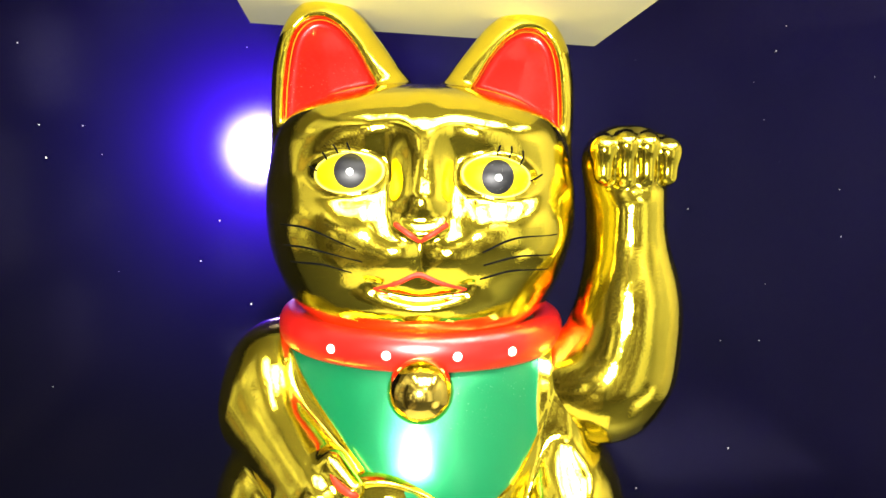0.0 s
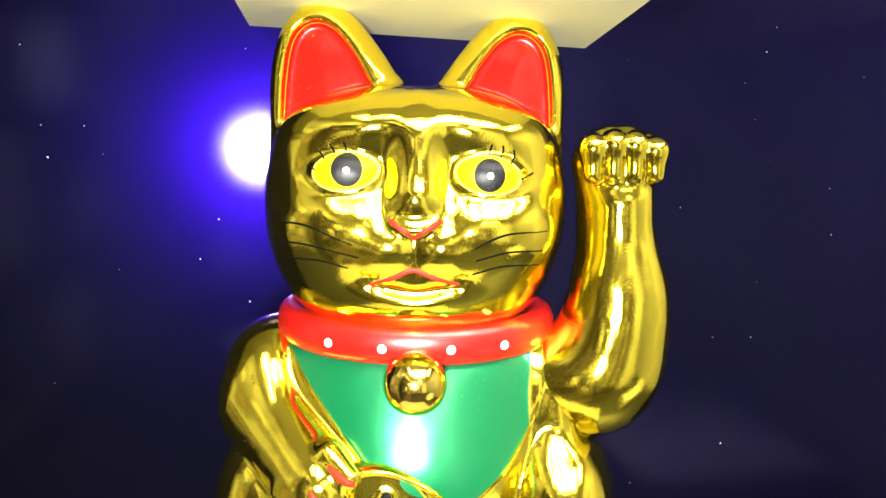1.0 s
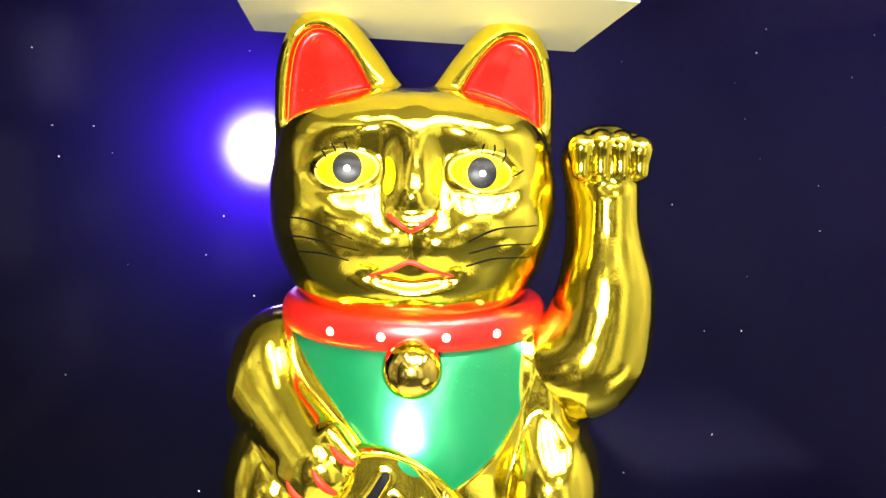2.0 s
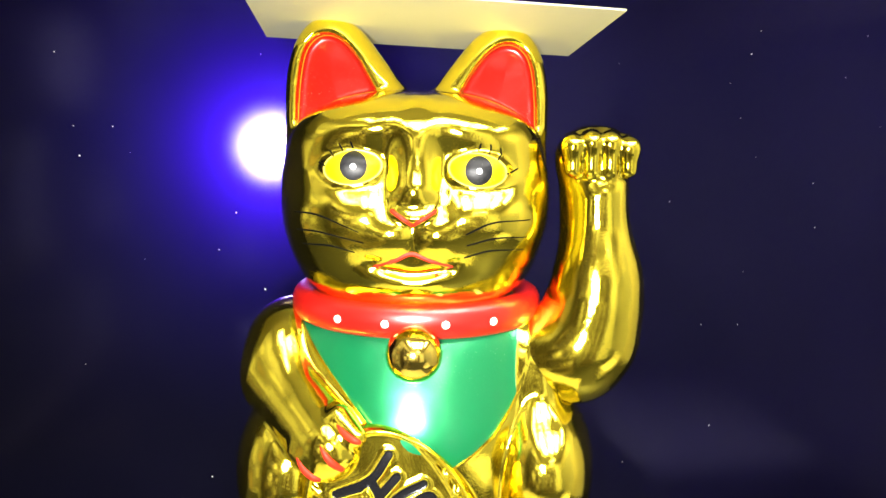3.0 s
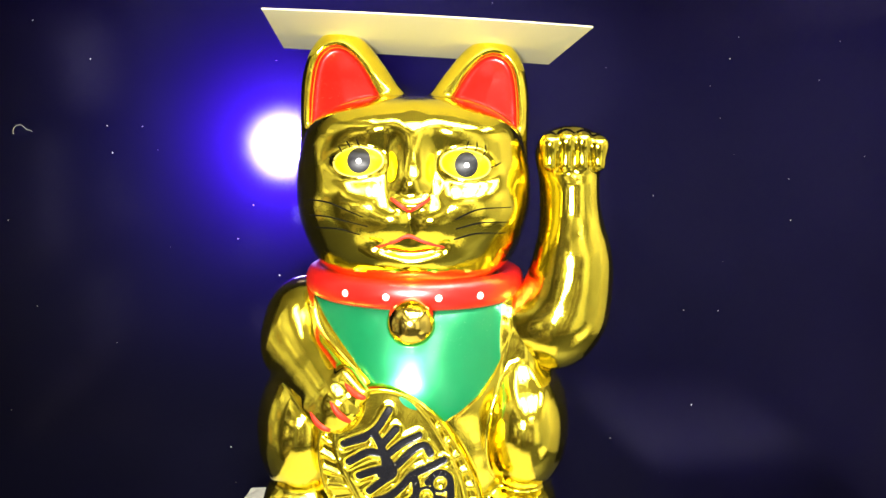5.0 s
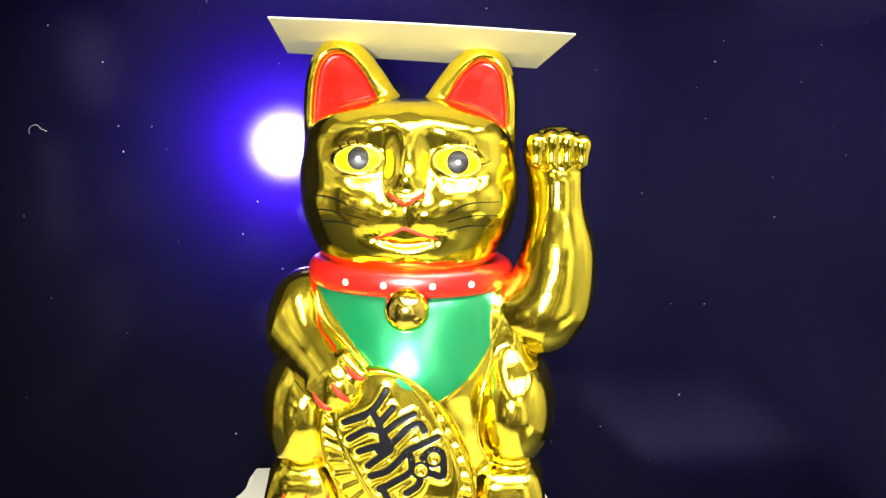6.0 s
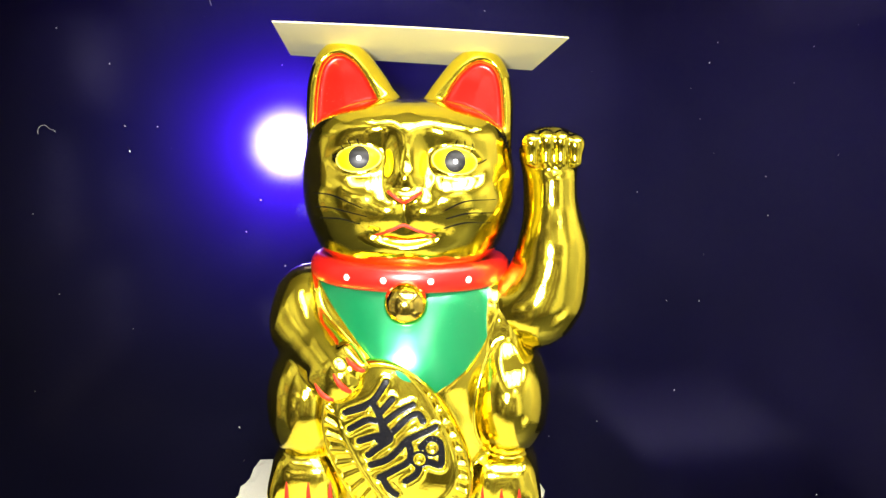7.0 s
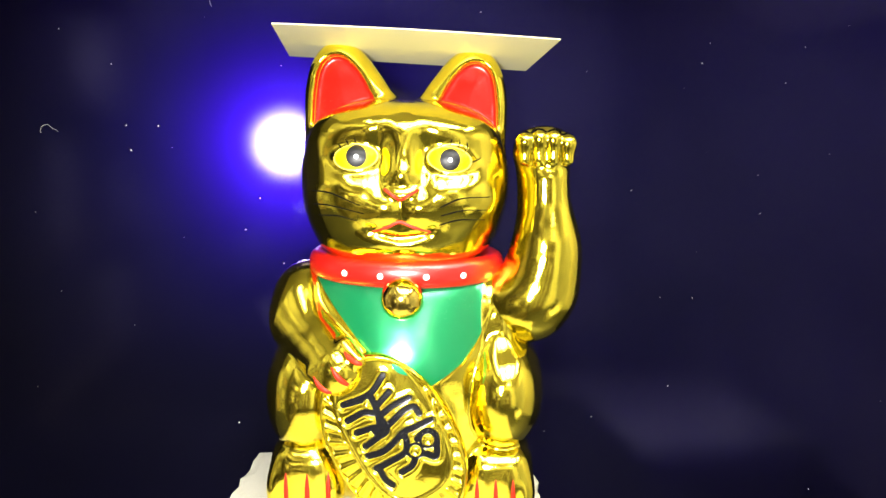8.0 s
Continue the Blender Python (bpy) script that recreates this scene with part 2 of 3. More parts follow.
# Added out of view to make the pale patch reflected low in the navy board.
unseen_crate(1.36, -0.85, 0.78, 0.7, 0.16)


def unseen_wainscot(x0, y0, x1, y1, stain, words, skip=()):
    """Upright boards with a cap rail along a wall, from (x0, y0) to (x1, y1); skip leaves an opening."""
    run = math.hypot(x1 - x0, y1 - y0)
    base = new("unseen_wainscot")
    base.matrix_world = pose(x0, y0, -0.9, 0, 0, math.degrees(math.atan2(y1 - y0, x1 - x0)))
    tagged(base, words + " board cladding on the lower wall, out of view, added for reflections", "cladding", kind="structure")
    n = round(run / 0.14)
    w = run / n
    for lo, hi in ((0, run),) if not skip else ((0, skip[0]), (skip[1], run)):
        at = lo
        while at < hi - 0.03:
            end = min(at + w, hi)
            mesh_object("board", box_bm(at + 0.001, end - 0.001, 0.0, 0.018, 0, 1.62, 0.003), stain, base)
            at = end
        mesh_object("cap_rail", box_bm(lo, hi, 0.0, 0.035, 1.62, 1.65, 0.004), stain, base)


# Unseen boards, added to set how dark the navy board's reflections come out.
unseen_wainscot(1.9, -2.56, 1.9, -0.5, GREY_BOARD, "dull grey painted")
unseen_wainscot(-1.0, -0.2, -1.0, -2.56, BLACK_BOARD, "dark brown stained")
unseen_wainscot(-1.0, -2.6, 1.9, -2.6, GREY_BOARD, "dull grey painted", (1.84, 2.84))


def unseen_print(y, z, w, h, sheet, border):
    """A print in a narrow frame on the side wall."""
    print_ob = new("unseen_print")
    print_ob.location = (-1.0, y, z)
    tagged(print_ob, "plain framed print out of view on the side wall, for reflections", "picture", "prints on the wall")
    mesh_object("backing", box_bm(0, 0.008, -w / 2, w / 2, -h / 2, h / 2), BOX_DARK, print_ob)
    mesh_object("sheet", box_bm(0.008, 0.011, -w / 2 + border, w / 2 - border, -h / 2 + border, h / 2 - border), sheet, print_ob)
    for y0, y1, z0, z1 in ((-w / 2, w / 2, -h / 2, -h / 2 + 0.02), (-w / 2, w / 2, h / 2 - 0.02, h / 2), (-w / 2, -w / 2 + 0.02, -h / 2 + 0.02, h / 2 - 0.02), (w / 2 - 0.02, w / 2, -h / 2 + 0.02, h / 2 - 0.02)):
        mesh_object("frame", box_bm(0.008, 0.022, y0, y1, z0, z1, 0.003), BOX_DARK, print_ob)


# Added out of view to give the gold's left side pale reflected patches.
for y, z, w, h, sheet in ((0.48, 0.30, 0.30, 0.42, "pale"), (0.10, 0.42, 0.34, 0.26, "wood"), (0.12, 0.08, 0.30, 0.30, "pale"), (0.50, -0.16, 0.28, 0.34, "wood"), (0.30, 0.78, 0.46, 0.30, "pale"), (0.10, -0.36, 0.32, 0.40, "pale")):
    unseen_print(y, z, w, h, PRINT_PALE if sheet == "pale" else PRINT_TAN, 0.03)


def unseen_door(x0, x1, z0, z1):
    """A closed flush door in its lining on the far wall."""
    door = new("unseen_door_1")
    door.location = ((x0 + x1) / 2, -2.6, z0)
    w, h = (x1 - x0) / 2, z1 - z0
    tagged(door, "closed white flush door out of view, added for its reflected band", "door", kind="structure")
    mesh_object("leaf", box_bm(-w, w, 0.004, 0.03, 0.005, h, 0.002), DOOR_WHITE, door)
    for a in (-w - 0.05, w):
        mesh_object("jamb", box_bm(a, a + 0.05, 0.0, 0.045, 0, h, 0.002), LAMP_FRAME, door)
    mesh_object("head", box_bm(-w - 0.05, w + 0.05, 0.0, 0.045, h, h + 0.05, 0.002), LAMP_FRAME, door)
    mesh_object("handle", box_bm(w - 0.17, w - 0.06, 0.03, 0.075, 1.0, 1.02, 0.006), LAMP_FRAME, door)


# Added out of view to reflect a lighter upright band in the navy board.
unseen_door(0.92, 1.78, -0.9, 1.15)


def unseen_shelf(x, y, w, rz):
    """A standing shelf; its front faces along -y before it is turned."""
    unit = new("unseen_shelf")
    unit.matrix_world = pose(x, y, -0.9, 0, 0, rz)
    tagged(unit, "wooden display shelf with boxes, out of view, added for reflections", "shelf")
    for x0 in (-w / 2, w / 2 - 0.02):
        mesh_object("side_panel", box_bm(x0, x0 + 0.02, 0, 0.3, 0, 1.9, 0.002), WOOD, unit)
    mesh_object("back_panel", box_bm(-w / 2 + 0.02, w / 2 - 0.02, 0.285, 0.3, 0, 1.9), WOOD, unit)
    for z in (0.08, 0.48, 0.88, 1.28, 1.68):
        mesh_object("shelf_board", box_bm(-w / 2 + 0.02, w / 2 - 0.02, 0, 0.285, z, z + 0.02, 0.002), WOOD, unit)
    rng = random.Random(int(100 * x))
    for z in (0.48, 0.88, 1.28):
        at = -w / 2 + 0.05
        while at < w / 2 - 0.2:
            bw, bh = rng.uniform(0.10, 0.2), rng.uniform(0.12, 0.3)
            b = mesh_object("box", box_bm(0, bw, 0.03, 0.2, 0, bh, 0.004), rng.choice((BOX_DARK, BOX_DARK, BOX_PALE, WOOD)))
            b.matrix_world = unit.matrix_world @ pose(at, 0, z + 0.02)
            tagged(b, "plain cardboard box on the added, unseen display shelf", "box", "boxes on the shelf")
            at += bw + rng.uniform(0.03, 0.12)


# Both shelves and their boxes are unseen, added to vary the gold's reflections.
unseen_shelf(-0.655, -0.75, 1.2, 90)
unseen_shelf(0.0, -2.25, 1.1, 180)


# ---- things round the cat ----
A = radians(-12)
CAT = Matrix.Translation((-0.009 * math.cos(A) - 0.43 * math.sin(A), -0.009 * math.sin(A) + 0.43 * math.cos(A), 0)) @ Matrix.Rotation(A, 4, "Z")
FOOT = -0.0165


def foam_block():
    bm = box_bm(-0.151, 0.124, -0.26, 0.035, TABLE_Z, FOOT)
    bmesh.ops.subdivide_edges(bm, edges=bm.edges[:], cuts=24, use_grid_fill=True)
    for v in bm.verts:
        rim = sum((abs(v.co.x + 0.0135) > 0.137, v.co.y < -0.259 or v.co.y > 0.034, v.co.z > FOOT - 0.001))
        wob = noise.noise_vector(v.co * 140) * 0.0008
        if rim >= 2:
            wob += noise.noise_vector(v.co * 300) * 0.0042 - Vector((math.copysign(0.0012, v.co.x), 0, 0.0012))
        if v.co.z > FOOT - 0.001:
            wob.z = min(wob.z, 0) if rim >= 2 else 0
        v.co += wob
        v.co.x += 0.004 * (v.co.y + 0.26) / 0.295 * (-1 if v.co.x < 0 else 0)
    ob = mesh_object("foam_block", bm, FOAM)
    ob.matrix_world = CAT
    tagged(ob, "rough-edged white foam block under the golden cat", "block")


foam_block()


def card():
    """Thin stiff card lying on the two ear tips."""
    fl, fr, br, bl = (Vector(p) for p in ((-0.1025, -0.080, 0.3850), (0.1185, -0.078, 0.3770), (0.1010, 0.012, 0.3625), (-0.1120, 0.016, 0.3722)))
    bm = bmesh.new()
    low = []
    for j in range(7):
        row = []
        for i in range(15):
            u, w = i / 14, j / 6
            p = fl.lerp(fr, u).lerp(bl.lerp(br, u), w)
            p.z += 0.0012 * math.sin(u * 3.1) * (1 - w)
            row.append(bm.verts.new(p))
        low.append(row)
    faces = [bm.faces.new((low[j][i], low[j][i + 1], low[j + 1][i + 1], low[j + 1][i])) for j in range(6) for i in range(14)]
    bmesh.ops.recalc_face_normals(bm, faces=faces)
    ext = bmesh.ops.extrude_face_region(bm, geom=faces)
    for v in ext["geom"]:
        if isinstance(v, bmesh.types.BMVert):
            v.co.z += 0.0011
    bmesh.ops.recalc_face_normals(bm, faces=bm.faces[:])
    ob = mesh_object("card", bm, CARD)
    ob.matrix_world = CAT
    tagged(ob, "thin stiff cream card lying across the cat's ears", "card")


card()


def dust():
    """Dust flakes and lint on the lacquered board."""
    rng = random.Random(5)
    bm = bmesh.new()
    seen = ((-0.289, 0.417), (-0.235, 0.380), (-0.186, 0.310), (-0.218, 0.281), (-0.070, 0.224), (-0.327, 0.207), (-0.088, 0.185), (-0.222, 0.310), (-0.042, 0.386), (0.205, 0.461), (0.516, 0.410), (0.646, 0.388), (0.727, 0.291), (0.671, 0.438), (0.752, -0.228), (0.624, 0.205))
    for i in range(70):
        x, z = seen[i] if i < len(seen) else (rng.uniform(-0.6, 1.0), rng.uniform(-0.2, 0.6))
        r = 0.0009 if i < len(seen) else rng.choice((0.0003, 0.0004, 0.0006, 0.0010)) * rng.uniform(0.6, 1.2)
        k = rng.randint(4, 6)
        st = rng.uniform(0.5, 1.8)
        turn = rng.uniform(0, 6.3)
        ring = []
        for j in range(k):
            a = 6.283 * j / k
            q = rng.uniform(0.6, 1.2) * r
            dx, dz = q * math.cos(a) * st, q * math.sin(a)
            ring.append(bm.verts.new((x + dx * math.cos(turn) - dz * math.sin(turn), WALL_Y - 0.0006, z + dx * math.sin(turn) + dz * math.cos(turn))))
        top = bm.verts.new((x, WALL_Y - 0.0016, z))
        for j in range(k):
            bm.faces.new((ring[j], ring[(j + 1) % k], top))
        bm.faces.new(ring[::-1])
    for x, z in ((-0.315, 0.299), (-0.121, 0.450)):
        at, way = Vector((x, WALL_Y - 0.0007, z)), 2.2
        for k in range(26):
            way += rng.uniform(-0.5, 0.35)
            nxt = at + Vector((math.cos(way), 0, math.sin(way))) * 0.0011
            side = Vector((-math.sin(way), 0, math.cos(way))) * 0.00016
            low, top = [bm.verts.new(q) for q in (at - side, at + side, nxt + side, nxt - side)], [bm.verts.new(q + Vector((0, -0.0003, 0))) for q in (at, nxt)]
            for f in ((low[0], low[3], top[1], top[0]), (low[2], low[1], top[0], top[1])):
                bm.faces.new(f)
            at = nxt
    bmesh.ops.recalc_face_normals(bm, faces=bm.faces[:])
    tagged(mesh_object("dust_flakes", bm, DUST), "pale dust flakes and lint on the navy board", "dust", kind="stuff")


dust()


# ---- the golden cat ----
# All lengths of the cat are in millimetres in its own frame: x across, y from front to back, z up.
def smin(a, b, k):
    h = np.clip(0.5 + 0.5 * (b - a) / k, 0, 1)
    return b + (a - b) * h - k * h * (1 - h)


def smax(a, b, k):
    return -smin(-a, -b, k)


def ellipsoid(p, c, s, e=2.0):
    x, y, z = (np.abs(p[i] - c[i]) / s[i] for i in range(3))
    r = (x ** e + y ** e + z ** e) ** (1 / e)
    return (r - 1) * min(s)


def capsule(p, a, b, ra, rb, flat=1.0):
    """A tapered limb from a to b; flat stretches its depth."""
    ax = [b[i] - a[i] for i in range(3)]
    q = [p[i] - a[i] for i in range(3)]
    t = np.clip((q[0] * ax[0] + q[1] * ax[1] + q[2] * ax[2]) / (ax[0] ** 2 + ax[1] ** 2 + ax[2] ** 2), 0, 1)
    d = np.sqrt((q[0] - t * ax[0]) ** 2 + ((q[1] - t * ax[1]) / flat) ** 2 + (q[2] - t * ax[2]) ** 2)
    return d - (ra + (rb - ra) * t)


def polygon(x, z, pts):
    """Signed distance to a closed outline in the x-z plane."""
    if x.ndim == 3:
        x, z = x[:, :1, :], z[:, :1, :]
    d = np.full(np.broadcast(x, z).shape, 1e9, dtype=np.float32)
    s = np.ones(d.shape, dtype=np.float32)
    for i in range(len(pts)):
        (ax, az), (bx, bz) = pts[i], pts[i - 1]
        ex, ez = bx - ax, bz - az
        wx, wz = x - ax, z - az
        t = np.clip((wx * ex + wz * ez) / (ex * ex + ez * ez), 0, 1)
        d = np.minimum(d, (wx - ex * t) ** 2 + (wz - ez * t) ** 2)
        c1, c2, c3 = z >= az, z < bz, ex * wz > ez * wx
        s = np.where((c1 & c2 & c3) | (~c1 & ~c2 & ~c3), -s, s)
    return s * np.sqrt(d)


def spline(pts, n):
    """n points along a smooth curve through pts."""
    pts = [np.array(p, float) for p in pts]
    if len(pts) == 2:
        return [pts[0] + (pts[1] - pts[0]) * i / (n - 1) for i in range(n)]
    ext = [2 * pts[0] - pts[1]] + pts + [2 * pts[-1] - pts[-2]]
    res = []
    for i in range(n):
        u = i / (n - 1) * (len(pts) - 1)
        k = min(int(u), len(pts) - 2)
        t = u - k
        a, b, c, e = ext[k:k + 4]
        res.append(0.5 * (2 * b + (c - a) * t + (2 * a - 5 * b + 4 * c - e) * t * t + (3 * b - a - 3 * c + e) * t ** 3))
    return res


EAR_OUT = spline(((82, 268), (84, 306), (84, 338), (78.5, 361.5), (68, 375.5), (53, 380), (37, 372), (24, 357), (12, 341), (4, 327), (16, 292)), 44)
EAR_IN = spline(((78, 276), (76.4, 303), (75.2, 332), (72, 353.5), (65.5, 364), (56.5, 367), (47, 363.5), (37.5, 353.5), (29.5, 340), (21, 322), (22, 290)), 44)


def ear_outline(x, z, side, outline):
    """Distance to the outline of one ear, or of its hollow."""
    return polygon(-(x + 4.5) if side < 0 else x + 1.5, z + (-1.5 if side < 0 else 2.5), outline)


BIB = ((-94, 205), (-87, 194), (-75, 178), (-61, 162), (-44, 145), (-29, 130), (-9, 112), (10, 96), (26, 103), (37, 109.5), (50, 119), (61, 132.5), (68, 145), (72.5, 158), (75, 172), (76, 186), (76, 205))


def torso(x, y, z):
    b = ellipsoid((x, y, z), (-2, 1, 108), (92, 93, 84))
    b = smin(b, ellipsoid((x, y, z), (-3, 0, 157), (90, 71, 54), 2.2), 14)
    b = smin(b, ellipsoid((x, y, z), (-2, 2, 50), (98, 84, 92), 2.3), 18)
    return b - 1.6 * np.clip(0.5 - polygon(x, z, BIB) / 2.0, 0, 1) * (y < 0)


def skull(x, y, z):
    """The round of the head with its steep forehead."""
    return smin(ellipsoid((x, y, z), (-3, -12, 264), (90, 81, 70), 2.4), ellipsoid((x, y, z), (-3, -54, 307), (60, 28, 18)), 18)


def cat_body(p):
    x, y, z = p
    m = np.abs(x + 1)
    pm = (m, y, z)
    xs = (np.abs(x + 3), y, z)
    # head
    d = skull(x, y, z)
    d = smin(d, ellipsoid((x, y, z), (-3, -10, 219), (76, 73, 33), 2.2), 10)
    d = smin(d, ellipsoid(xs, (28, -50, 246), (42, 37, 30)), 14)
    # brow, eye sockets, nose bridge
    d = smax(d, -ellipsoid(pm, (34, -104, 285), (32, 20, 18)), 16)
    d = smax(d, -ellipsoid(pm, (17, -101, 282), (7.5, 15, 20)), 11)
    d = smin(d, capsule((x + 1, y, z), (0, -65, 313), (0, -84, 272), 13, 12.5), 7)
    d = smin(d, ellipsoid(pm, (36.5, -74, 285), (20.5, 15.5, 12.5)), 2.5)
    # cheeks, muzzle, chin
    d = smin(d, ellipsoid(pm, (37, -70, 257), (27, 19, 17)), 18)
    d = smin(d, ellipsoid(pm, (13, -80, 246), (17, 17, 13)), 7)
    nose = smax(ellipsoid((x + 1, y, z), (0, -90, 261), (14, 10, 8.2)), -0.9 * (y + 96.5) + 0.44 * (z - 261), 2)
    d = smin(d, nose, 1.6)
    d = smax(d, -capsule((x + 1, y, z), (0, -98.5, 252), (0, -98, 238), 1.6, 1.6), 2)
    d = smin(d, ellipsoid((x + 1, y, z), (0, -70, 222), (34, 21, 15)), 6)
    bow = 232 - 15.0 * np.cos(np.clip((x + 1) / 27, -1.5, 1.5))
    d = smax(d, -(np.sqrt((z - bow - 6.5) ** 2 + ((y + 91) / 1.6) ** 2 + (np.maximum(np.abs(x + 1) - 24, 0)) ** 2) - 2.2), 5)
    d = smin(d, np.sqrt((z - bow + 1) ** 2 + (y + 80.0 - 0.006 * (x + 1) ** 2) ** 2 + (np.maximum(np.abs(x + 1) - 33, 0)) ** 2) - 2.3, 8)
    d = smin(d, np.sqrt((z - 234.5 + 0.20 * np.abs(x + 1)) ** 2 + (y + 87.5 - 0.006 * (x + 1) ** 2) ** 2 + (np.maximum(np.abs(x + 1) - 30, 0)) ** 2) - 2.6, 4)
    # ears with a hollow front
    for side in (-1, 1):
        e2, inner = ear_outline(x, z, side, EAR_OUT), ear_outline(x, z, side, EAR_IN)
        yc = -20 + 0.10 * (z - 320)
        w = np.abs(y - yc) - 20
        r = 13
        ear = np.sqrt(np.maximum(e2 + r, 0) ** 2 + np.maximum(w + r, 0) ** 2) + np.minimum(np.maximum(e2, w) + r, 0) - r
        ear = smax(ear, -smax(inner, y - yc + 10 - 0.13 * np.clip(inner + 25, 0, 26), 5), 4)
        d = smin(d, ear, 3.5)
    # torso
    b = torso(x, y, z)
    # thighs and feet
    th = ellipsoid((x, y, z), (-84, -28, 78), (39, 62, 57), 2.1)
    th = np.minimum(th, ellipsoid((x, y, z), (85, -28, 84), (37.5, 62, 53), 2.1))
    b = smin(b, th, 2.5)
    ft = ellipsoid(pm, (83, -32, 2), (33, 50, 42), 3.5)
    for k in range(4):
        ft = smin(ft, ellipsoid(pm, (58 + 16.2 * k, -66, 0), (9.4, 15, 21)), 4)
    b = smin(b, ft, 2.2)
    # shoulder and lowered arm
    arm = ellipsoid((x, y, z), (-89, -8, 150), (34, 44, 40), 2.2)
    arm = smin(arm, capsule((x, y, z), (-89, -32, 138), (-51, -83, 114), 30, 23), 14)
    for k, (fx, fz) in enumerate(((-60, 104), (-47, 113), (-36, 126))):
        arm = smin(arm, capsule((x, y, z), (fx - 9, -88, fz + 8), (fx + 3, -97, fz - 1), 8, 6), 5)
    b = smin(b, arm, 2.5)
    # other shoulder, with the strap-like fold beside the bib
    inward = 0.35 * np.maximum(140 - z, 0)
    b = smin(b, ellipsoid((x + inward, y, z), (80, -10, 138), (22, 48, 50), 2.4), 10)
    d = smin(d, b, 3)
    return np.maximum(d, FOOT * 1000 - z)


def raised_arm(p):
    x, y, z = p
    d = capsule(p, (80, -28, 161), (106, -32, 159), 24, 26.5)
    d = smin(d, capsule(p, (106, -32, 159), (117.5, -32, 176), 26, 24.5, 0.95), 26)
    d = smin(d, capsule(p, (117.5, -32, 176), (120.5, -32, 212), 24.5, 21.8, 0.95), 28)
    d = smin(d, capsule(p, (120.5, -32, 208), (117.5, -33, 268), 21.8, 19.5, 0.95), 30)
    d = smin(d, ellipsoid(p, (114.5, -30, 293), (25, 16, 21), 2.2), 9)
    d = smin(d, capsule(p, (115, -24, 208), (109, -22, 292), 17.5, 17), 7)
    fingers = None
    for k in range(4):
        kx, kz = 97.4 + 11.7 * k, 303.5 - 1.3 * (k - 1.4) ** 2
        finger = smin(capsule(p, (kx, -38, kz + 1), (kx, -45, kz - 1), 7.2, 7.2), capsule(p, (kx, -45, kz - 1), (kx + 0.4, -46, 286), 6.6, 5.4), 4)
        fingers = finger if fingers is None else smin(fingers, finger, 1.6)
    d = smin(d, fingers, 4)
    d = smax(d, -capsule(p, (98, -57, 280), (138, -57, 280), 2.4, 2.4), 2.5)
    seam = np.abs(y + 22)
    return d + 0.7 * np.clip(1 - seam / 1.3, 0, 1)


